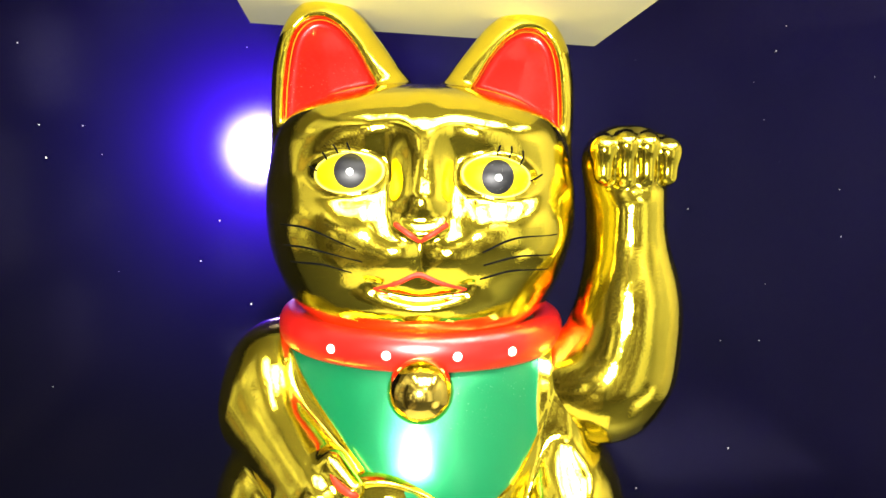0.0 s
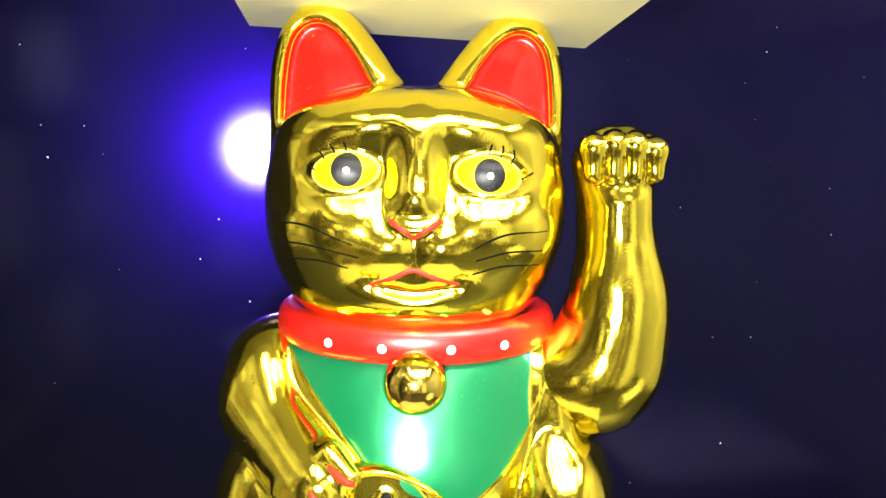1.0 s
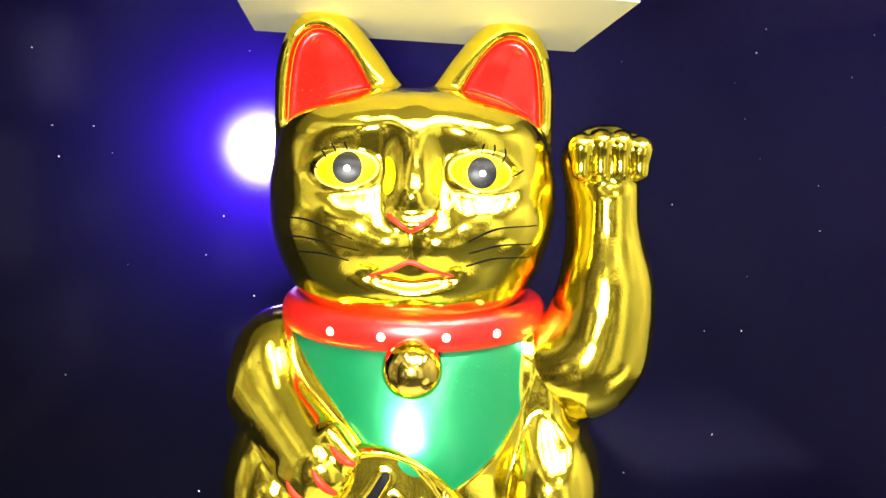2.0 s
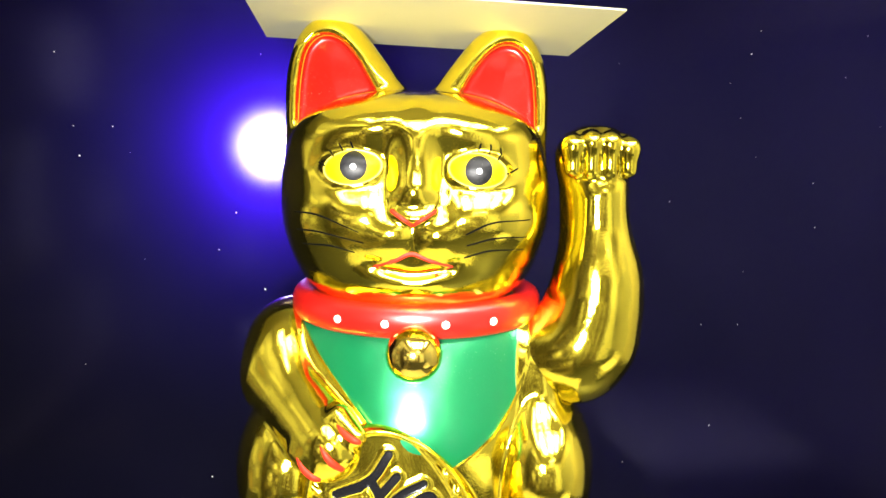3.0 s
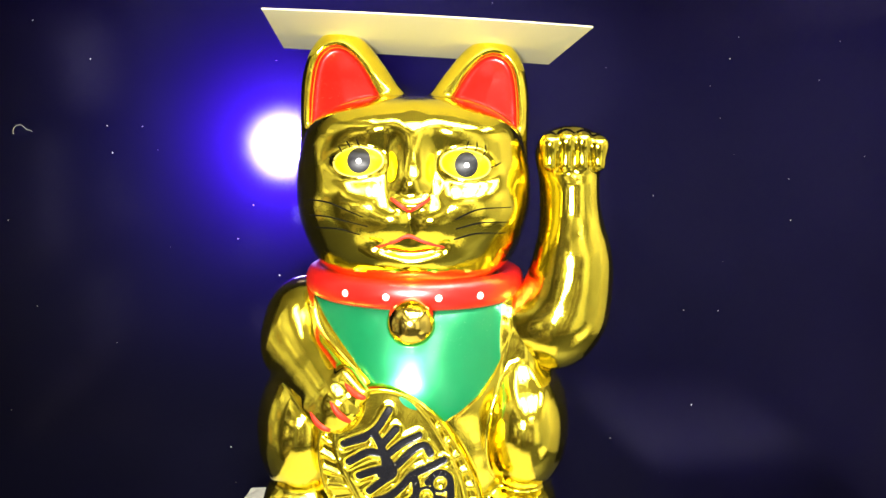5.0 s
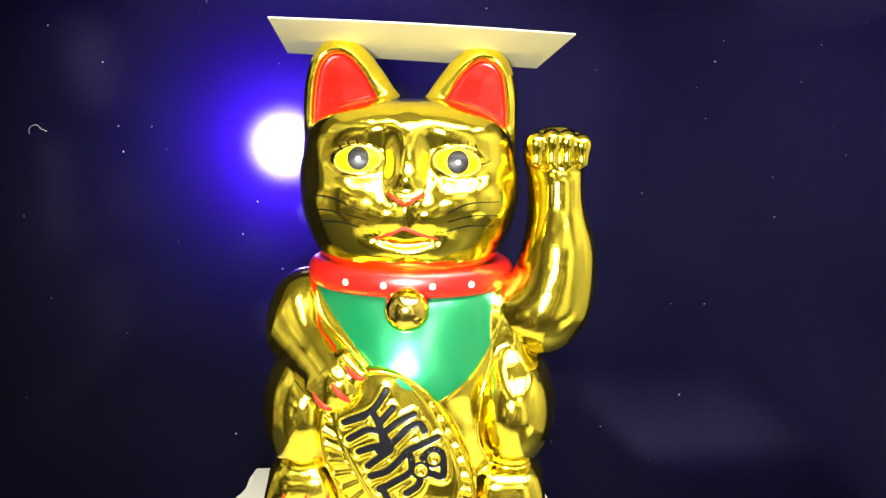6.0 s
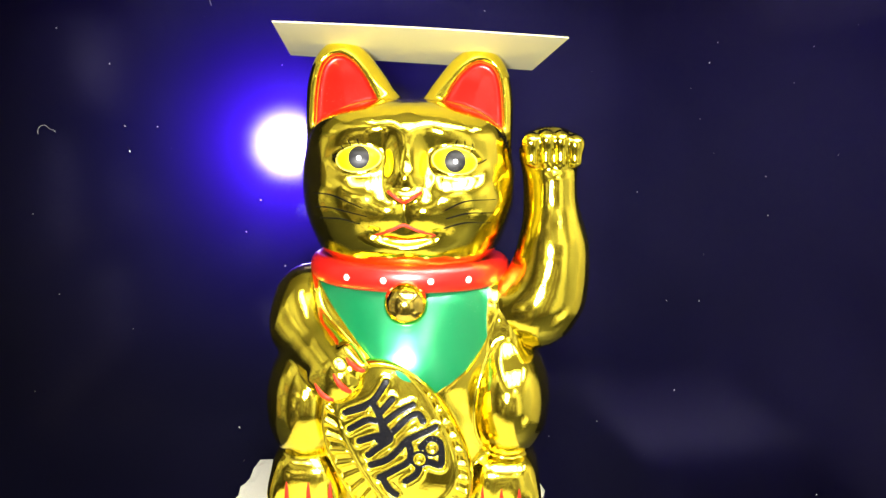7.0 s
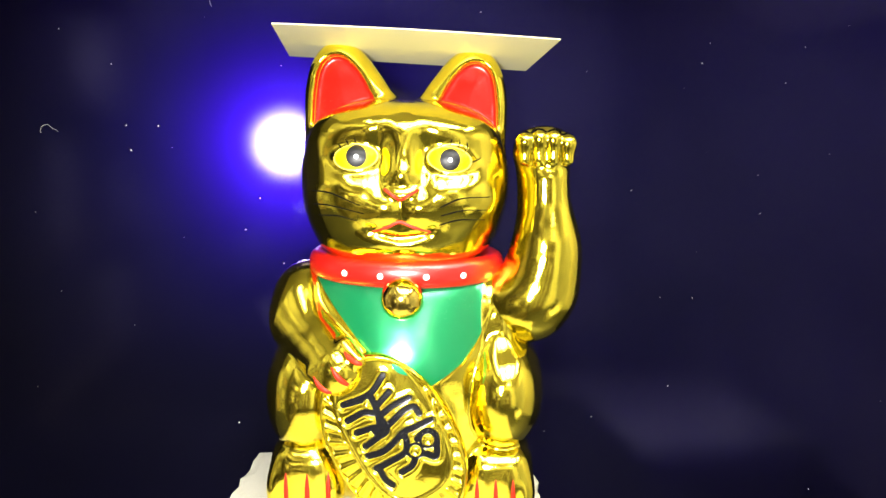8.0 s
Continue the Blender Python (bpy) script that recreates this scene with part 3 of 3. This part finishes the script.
def surface(f, lo, hi, h):
    """A closed quad mesh of f = 0 on a grid, relaxed and drawn on to the surface."""
    ax = [np.arange(lo[i], hi[i] + h, h, dtype=np.float32) for i in range(3)]
    g = np.meshgrid(*ax, indexing="ij")
    v = f(g).astype(np.float32)
    ins = v < 0
    n = v.shape
    cells = np.zeros((n[0] - 1, n[1] - 1, n[2] - 1), dtype=np.int8)
    for i in (0, 1):
        for j in (0, 1):
            for k in (0, 1):
                cells += ins[i:n[0] - 1 + i, j:n[1] - 1 + j, k:n[2] - 1 + k]
    act = np.argwhere((cells > 0) & (cells < 8))
    idx = np.full(cells.shape, -1, dtype=np.int64)
    idx[tuple(act.T)] = np.arange(len(act))
    tot, cnt = np.zeros((len(act), 3)), np.zeros(len(act))
    for axis in range(3):
        o1, o2 = [a for a in range(3) if a != axis]
        for i in (0, 1):
            for j in (0, 1):
                s = act.copy()
                s[:, o1] += i
                s[:, o2] += j
                e = s.copy()
                e[:, axis] += 1
                va, vb = v[tuple(s.T)], v[tuple(e.T)]
                on = (va < 0) != (vb < 0)
                t = np.where(on, va / np.where(on, va - vb, 1), 0)
                pt = s.astype(float)
                pt[:, axis] += t
                tot += pt * on[:, None]
                cnt += on
    pts = tot / cnt[:, None] * h + np.array(lo)
    quads = []
    for axis in range(3):
        o1, o2 = (axis + 1) % 3, (axis + 2) % 3
        a = np.take(ins, range(0, n[axis] - 1), axis)
        b = np.take(ins, range(1, n[axis]), axis)
        cross = np.argwhere(a != b)
        cross = cross[(cross[:, o1] > 0) & (cross[:, o2] > 0) & (cross[:, o1] < n[o1] - 1) & (cross[:, o2] < n[o2] - 1)]
        flip = a[tuple(cross.T)]
        c = []
        for d1, d2 in ((1, 1), (0, 1), (0, 0), (1, 0)):
            s = cross.copy()
            s[:, o1] -= d1
            s[:, o2] -= d2
            c.append(idx[tuple(s.T)])
        q = np.stack(c, 1)
        q[~flip] = q[~flip][:, ::-1]
        quads.append(q)
    quads = np.concatenate(quads)
    edges = np.concatenate([quads[:, [0, 1]], quads[:, [1, 2]], quads[:, [2, 3]], quads[:, [3, 0]]])
    deg = np.bincount(edges.ravel(), minlength=len(pts))[:, None]

    def relax(p, w):
        s = np.zeros_like(p)
        for c in range(3):
            s[:, c] = np.bincount(edges[:, 0], p[edges[:, 1], c], len(p)) + np.bincount(edges[:, 1], p[edges[:, 0], c], len(p))
        return p + w * (s / deg - p)

    def draw(p):
        q = [p[:, i] for i in range(3)]
        e = 0.25
        d = f(q)
        gr = np.stack([(f([q[j] + (e if j == i else 0) for j in range(3)]) - d) / e for i in range(3)], 1)
        step = np.clip(d, -1, 1)[:, None] * gr / np.maximum((gr ** 2).sum(1, keepdims=True), 0.2)
        return p - step

    for _ in range(2):
        pts = draw(relax(pts, 0.6))
    for w in (0.5, -0.52, 0.5, -0.52, 0.5, -0.52):
        pts = relax(pts, w)
    return pts, quads


class Shell:
    """Gathers vertices, faces and materials of one mesh."""

    def __init__(self):
        self.v, self.f, self.m, self.n = [], [], [], 0

    def add(self, pts, faces, slot):
        self.v.append(np.asarray(pts, float))
        self.f += [tuple(int(i) + self.n for i in q) for q in faces]
        self.m += [slot] * len(faces)
        self.n += len(pts)


def tube(pts, radii, out, sides=8, flat=1.0):
    """A rounded stroke along pts; out is the way that it faces, along which it is flattened."""
    pts = [Vector(p) for p in pts]
    out = Vector(out).normalized()
    vs, fs = [], []
    rings = []
    n = len(pts)
    cap = [(0, -0.9, 0.35), (0, -0.55, 0.8)] + [(i, 0, 1) for i in range(n)] + [(n - 1, 0.55, 0.8), (n - 1, 0.9, 0.35)]
    for i, along, size in cap:
        t = (pts[min(i + 1, n - 1)] - pts[max(i - 1, 0)]).normalized()
        s = t.cross(out).normalized()
        u = s.cross(t)
        c = pts[i] + t * along * radii[i]
        ring = []
        for k in range(sides):
            a = 2 * math.pi * k / sides
            vs.append(c + (s * math.cos(a) + u * math.sin(a) * flat) * radii[i] * size)
            ring.append(len(vs) - 1)
        rings.append(ring)
    for r0, r1 in zip(rings, rings[1:]):
        for k in range(sides):
            fs.append((r0[k], r0[(k + 1) % sides], r1[(k + 1) % sides], r1[k]))
    fs += [tuple(rings[0][::-1]), tuple(rings[-1])]
    return [tuple(v) for v in vs], fs


def on_face(xz, lift=0.2):
    """Points of the cat's front in front of which (x, z) lie."""
    x, z = np.array([p[0] for p in xz], float), np.array([p[1] for p in xz], float)
    y = np.full(len(xz), -125.0)
    for _ in range(60):
        y = y + np.clip(cat_body((x, y, z)), -3, 6) * 0.7
    return [(a, b - lift, c) for a, b, c in zip(x, y, z)]


def lucky_cat():
    sh = Shell()
    pts, quads = surface(cat_body, (-142, -122, -22), (136, 100, 384), 1.5)
    sh.add(pts, quads, 0)
    pts2, quads2 = surface(raised_arm, (60, -66, 122), (158, 6, 320), 1.5)
    sh.add(pts2, quads2, 0)

    # collar, an oval ring
    ring, faces = [], []
    N, K = 120, 20
    for i in range(N):
        a = 2 * math.pi * i / N
        cx, cy = 78.5 * math.cos(a) - 2, 66 * math.sin(a) - 6
        nx, ny = math.cos(a) / 80, math.sin(a) / 66
        q = math.hypot(nx, ny)
        for k in range(K):
            b = 2 * math.pi * k / K
            o, u = 9.0 * math.copysign(abs(math.cos(b)) ** 0.8, math.cos(b)), 11.5 * math.sin(b)
            ring.append((cx + nx / q * o, cy + ny / q * o, 191 + u))
            faces.append((i * K + k, ((i + 1) % N) * K + k, ((i + 1) % N) * K + (k + 1) % K, i * K + (k + 1) % K))
    sh.add(ring, faces, 1)
    # white painted dots on the collar
    for sx in (-49, -18.3, 19.2, 49.2):
        a = -math.acos((sx + 2) / 89.0)
        c = Vector((sx, -6 + 74.9 * math.sin(a), 190.5))
        nrm = Vector((math.cos(a) / 89, math.sin(a) / 75, 0)).normalized()
        tx = Vector((0, 0, 1)).cross(nrm)
        vs, fs = [tuple(c + nrm * 0.9)], []
        for r, lift in ((1.5, 0.8), (2.5, 0.2), (2.7, -0.8)):
            for k in range(16):
                b = 2 * math.pi * k / 16
                vs.append(tuple(c + nrm * lift + (tx * math.cos(b) + Vector((0, 0, 1)) * math.sin(b)) * r))
        for k in range(16):
            fs.append((0, 1 + k, 1 + (k + 1) % 16))
            for g in (0, 16):
                fs.append((1 + g + k, 17 + g + k, 17 + g + (k + 1) % 16, 1 + g + (k + 1) % 16))
        sh.add(vs, fs, 3)

    # bell, with a band and a slit
    vs, fs = [], []
    U, V = 56, 40
    for j in range(V + 1):
        th = math.pi * j / V
        for i in range(U):
            ph = 2 * math.pi * i / U
            r = 17.2 - 0.35 * math.exp(-((th - 1.62) / 0.03) ** 2)
            vs.append((0.2 + r * math.sin(th) * math.cos(ph), -86 + r * math.sin(th) * math.sin(ph), 174 + r * math.cos(th)))
            if j < V:
                fs.append((j * U + i, (j + 1) * U + i, (j + 1) * U + (i + 1) % U, j * U + (i + 1) % U))
    sh.add(vs, fs, 4)

    # whiskers, lashes, mouth and nose lines
    for line in (((-73, 258.6), (-56, 257.8), (-32.5, 249)), ((-71.5, 248), (-56, 248), (-29.5, 242.6)), ((-68, 239.3), (-50, 240), (-35, 236.5)),
                 ((29.7, 248.8), (45.7, 255.7), (68, 256.5)), ((30.5, 242.2), (47.6, 246.5), (66.6, 246)), ((29, 234.6), (45, 238.9), (65.2, 237.8))):
        c = on_face(spline(line, 24))
        v, f = tube(c, [0.55 * (0.55 + 0.45 * math.sin(math.pi * min(1, (i + 2) / 20))) for i in range(24)], (0, -1, 0), 6, 0.5)
        sh.add(v, f, 5)
    for line in (((36, 296), (37.4, 300.4)), ((42, 294.6), (43.4, 297.5), (43.2, 300)), ((47.2, 291), (49.4, 294.5), (49.2, 298)), ((53, 283.5), (56, 284.3), (60, 286.4)),
                 ((-37, 296), (-38.5, 300)), ((-43, 295), (-45.5, 299)), ((-48, 291.5), (-51, 295)), ((-53, 286), (-58, 288))):
        c = on_face(spline(line, 8))
        v, f = tube(c, [0.45] * 8, (0, -1, 0), 6, 0.5)
        sh.add(v, f, 5)
    for line, r in ((((-24, 227.6), (-12, 232), (-2, 236.4), (9, 232.6), (22, 228.6)), 1.5), (((-23, 227.2), (-10, 222.6), (-1.5, 221.4), (10, 222.8), (21, 228)), 0.45)):
        c = on_face(spline(line, 30))
        v, f = tube(c, [r * (0.45 + 0.55 * math.sin(math.pi * i / 29)) for i in range(30)], (0, -1, 0), 8, 0.45)
        sh.add(v, f, 6)
    for line in (((-13.2, 261.6), (-1.2, 253.6)), ((-1.2, 253.6), (11.6, 261.8))):
        c = on_face(spline(line, 14), 0.3)
        v, f = tube(c, [1.35] * 14, (0, -1, 0), 8, 0.5)
        sh.add(v, f, 6)

    # painted claws
    claws = [((x, 20), (x + 0.5, 4), (x + 1, -13), 2.2) for x in (-97, -79, -61.5, 64.5, 80, 94.5)]
    claws += [((-69, 112), (-63, 105), (-55, 100.5), 2.4), ((-53.5, 122), (-48, 114), (-41, 107.5), 2.4), ((-44.5, 133), (-39, 128), (-31, 124.5), 2.4)]
    for a, b, e, r in claws:
        c = on_face(spline((a, b, e), 14), 0.1)
        v, f = tube(c, [r * (0.12 + 0.88 * math.sin(math.pi * (i / 13) ** 0.8 * 0.75)) for i in range(14)], (0, -1, 0), 8, 0.6)
        sh.add(v, f, 6)

    # oval coin held in front of the belly
    co, uu, vv = Vector((-6, -101, 64.5)), Vector((0.5, -0.10, -0.866)).normalized(), Vector((0.866, 0.04, 0.5)).normalized()
    nn = uu.cross(vv).normalized()
    if nn.y > 0:
        nn = -nn

    def coin(u, v, h):
        bulge = -3.5 * (u / 80) ** 2 - 5.5 * (v / 50) ** 2
        return tuple(co + uu * u + vv * v + nn * (h + bulge))

    # grooves of the writing, painted dark between raised gold strokes
    upper = (
        ((-46, 17), (-38, 0), (-40, -23)),
        ((-38, 0), (-27, 0), (-15, -3), (-8, -8)),
        ((-32, 15), (-27, 1)),
        ((-20, 27), (-21, 14), (-19, 1)),
        ((-5, 28), (-12, 27), (-13, 18), (-9, 2), (-9, -10)),
        ((-40, -23), (-37, -8)),
        ((-27, -26), (-27, -11), (-23, -4)),
    )
    lower = (
        ((-15, -24), (-13, -12), (-11, -5)),
        ((-2, -23), (-4, -11), (-6, -1), (-18, -1)),
        ((6, -25), (8, -12), (5, 1), (2, 10), (3, 22), (4, 34)),
        ((2, 10), (11, 8), (17, 3), (18, -11), (18, -24)),
        ((20, -22), (29, -22), (36, -19)),
        ((17, 5), (24, 8), (29, 3), (30, -7)),
        ((12, 17), (10, 26), (16, 31), (25, 28), (32, 23), (25, 16), (24, 8)),
    )
    studs = ((17, 24), (20, 11))
    AN, RN = 400, 74
    ang = np.linspace(0, 2 * math.pi, AN, endpoint=False)[:, None]
    q = np.concatenate([np.linspace(0, 0.76, 50), np.linspace(0.772, 1.0, RN - 50)])[None, :]
    rr = (np.abs(np.cos(ang)) ** 2.25 + np.abs(np.sin(ang)) ** 2.25) ** (-1 / 2.25)
    cu, cv = 6 + 77 * q * rr * np.cos(ang), -2.5 + 52 * q * rr * np.sin(ang)
    groove = np.full(cu.shape, 50.0)
    for path in upper + lower:
        line = spline(path, 4 * len(path))
        for (au, av), (bu, bv) in zip(line, line[1:]):
            t = np.clip(((cu - au) * (bu - au) + (cv - av) * (bv - av)) / max((bu - au) ** 2 + (bv - av) ** 2, 1e-6), 0, 1)
            groove = np.minimum(groove, np.hypot(cu - au - t * (bu - au), cv - av - t * (bv - av)) - 3.3)
    for su, sv in studs:
        groove = np.maximum(np.minimum(groove, np.hypot(cu - su, cv - sv) - 7.6), 4.3 - np.hypot(cu - su, cv - sv))
    plate = ((np.abs(cu + 4) / 60) ** 2.6 + (np.abs(cv - 3) / 36) ** 2.6) ** (1 / 2.6)
    tooth = np.clip(np.cos(36 * ang), 0, 1) ** 0.6
    rimmed = np.clip((plate - 1.06) / 0.04, 0, 1) * np.clip((0.93 - q) / 0.02, 0, 1)
    height = 0.6 + 2.6 * np.exp(-((q - 0.955) / 0.022) ** 2) + 1.3 * np.exp(-((plate - 1.02) / 0.03) ** 2)
    height = height + rimmed * (2.4 * tooth - 1.2) - 1.6 * np.clip(0.5 - groove / 1.2, 0, 1) + 1.2 * np.exp(-((groove - 1.3) / 0.9) ** 2)
    height = height - 6.0 * np.clip((q - 0.985) / 0.015, 0, 1) ** 2
    vs = [coin(cu[i, k], cv[i, k], height[i, k]) for i in range(AN) for k in range(RN)]
    fs = [(i * RN + k, i * RN + k + 1, ((i + 1) % AN) * RN + k + 1, ((i + 1) % AN) * RN + k) for i in range(AN) for k in range(RN - 1)]
    coin_at = sh.n
    sh.add(vs, fs, 0)
    edge = [coin(cu[i, -1], cv[i, -1], height[i, -1]) for i in range(AN)] + [coin(cu[i, -1], cv[i, -1], -12) for i in range(AN)] + [coin(6 + (cu[i, -1] - 6) * 0.96, cv[i, -1] * 0.96, -18) for i in range(AN)]
    sh.add(edge, [(i + g, (i + 1) % AN + g, (i + 1) % AN + AN + g, i + AN + g) for g in (0, AN) for i in range(AN)], 2)

    allv = np.concatenate(sh.v)
    me = bpy.data.meshes.new("lucky_cat_statue")
    me.from_pydata((allv / 1000 - np.array((0, 0, FOOT))).tolist(), [], sh.f)
    for mat in (GOLD, RED, GOLD_PLAIN, WHITE_DOT, BELL_GOLD, BLACK_LINE, CLAW_RED):
        me.materials.append(mat)
    me.polygons.foreach_set("material_index", np.array(sh.m, dtype=np.int32))
    me.polygons.foreach_set("use_smooth", np.ones(len(sh.f), dtype=bool))
    # painted fields, as distances in millimetres
    x, y, z = allv[:, 0], allv[:, 1], allv[:, 2]
    far = np.full(len(x), 50.0)
    on_body = np.arange(len(x)) < len(pts)
    on_head = (z > 215) & on_body & (y < -40)
    eye = np.minimum(*(np.hypot((x - ex) / 16.4, (z - ez - s * 0.07 * (x - ex)) / 9.5) for ex, ez, s in ((-37.2, 285.6, 1), (35.8, 285.2, -1))))
    dot = np.minimum(np.hypot(x + 36.3, (z - 286.6) * 0.93), np.hypot(x - 36.3, (z - 285.2) * 0.93))
    fields = {
        "bib": np.where(on_body & (y < -8) & (z < 205), np.maximum(polygon(x, z, BIB), np.abs(torso(x, y, z)) - 1.5), far),
        "ear_paint": np.where(on_body & (z > 298), np.maximum(np.minimum(*(np.maximum(ear_outline(x, z, s, EAR_IN) + 0.3, y + 24 - 0.10 * (z - 320)) for s in (-1, 1))), 0.8 - skull(x, y, z)), far),
        "eye_rim": np.where(on_head, (eye - 1.07) * 11, far),
        "iris": np.where(on_head, (eye - 1) * 11, far),
        "pupil": np.where(on_head, dot - 8.1, far),
        "catchlight": np.where(on_head, np.minimum(np.hypot(x + 36.3, z - 286.3), np.hypot(x - 36.6, z - 285.0)) - 1.7, far),
        "coin_dark": far.copy(),
    }
    fields["coin_dark"][coin_at:coin_at + groove.size] = groove.ravel() + 0.3
    for key, val in fields.items():
        me.attributes.new(key, "FLOAT", "POINT").data.foreach_set("value", np.ascontiguousarray(val, dtype=np.float32))
    me.update()
    ob = new("lucky_cat_statue", me)
    ob.matrix_world = CAT @ Matrix.Translation((0, 0, FOOT))
    tagged(ob, "shiny golden lucky cat, red collar, green bib, on a foam block", "cat figurine")


GOLD_PLAIN = material("gold_plain", GOLD_COLOUR, 0.09, 1.0, 0.05, 200, 0.08)
lucky_cat()
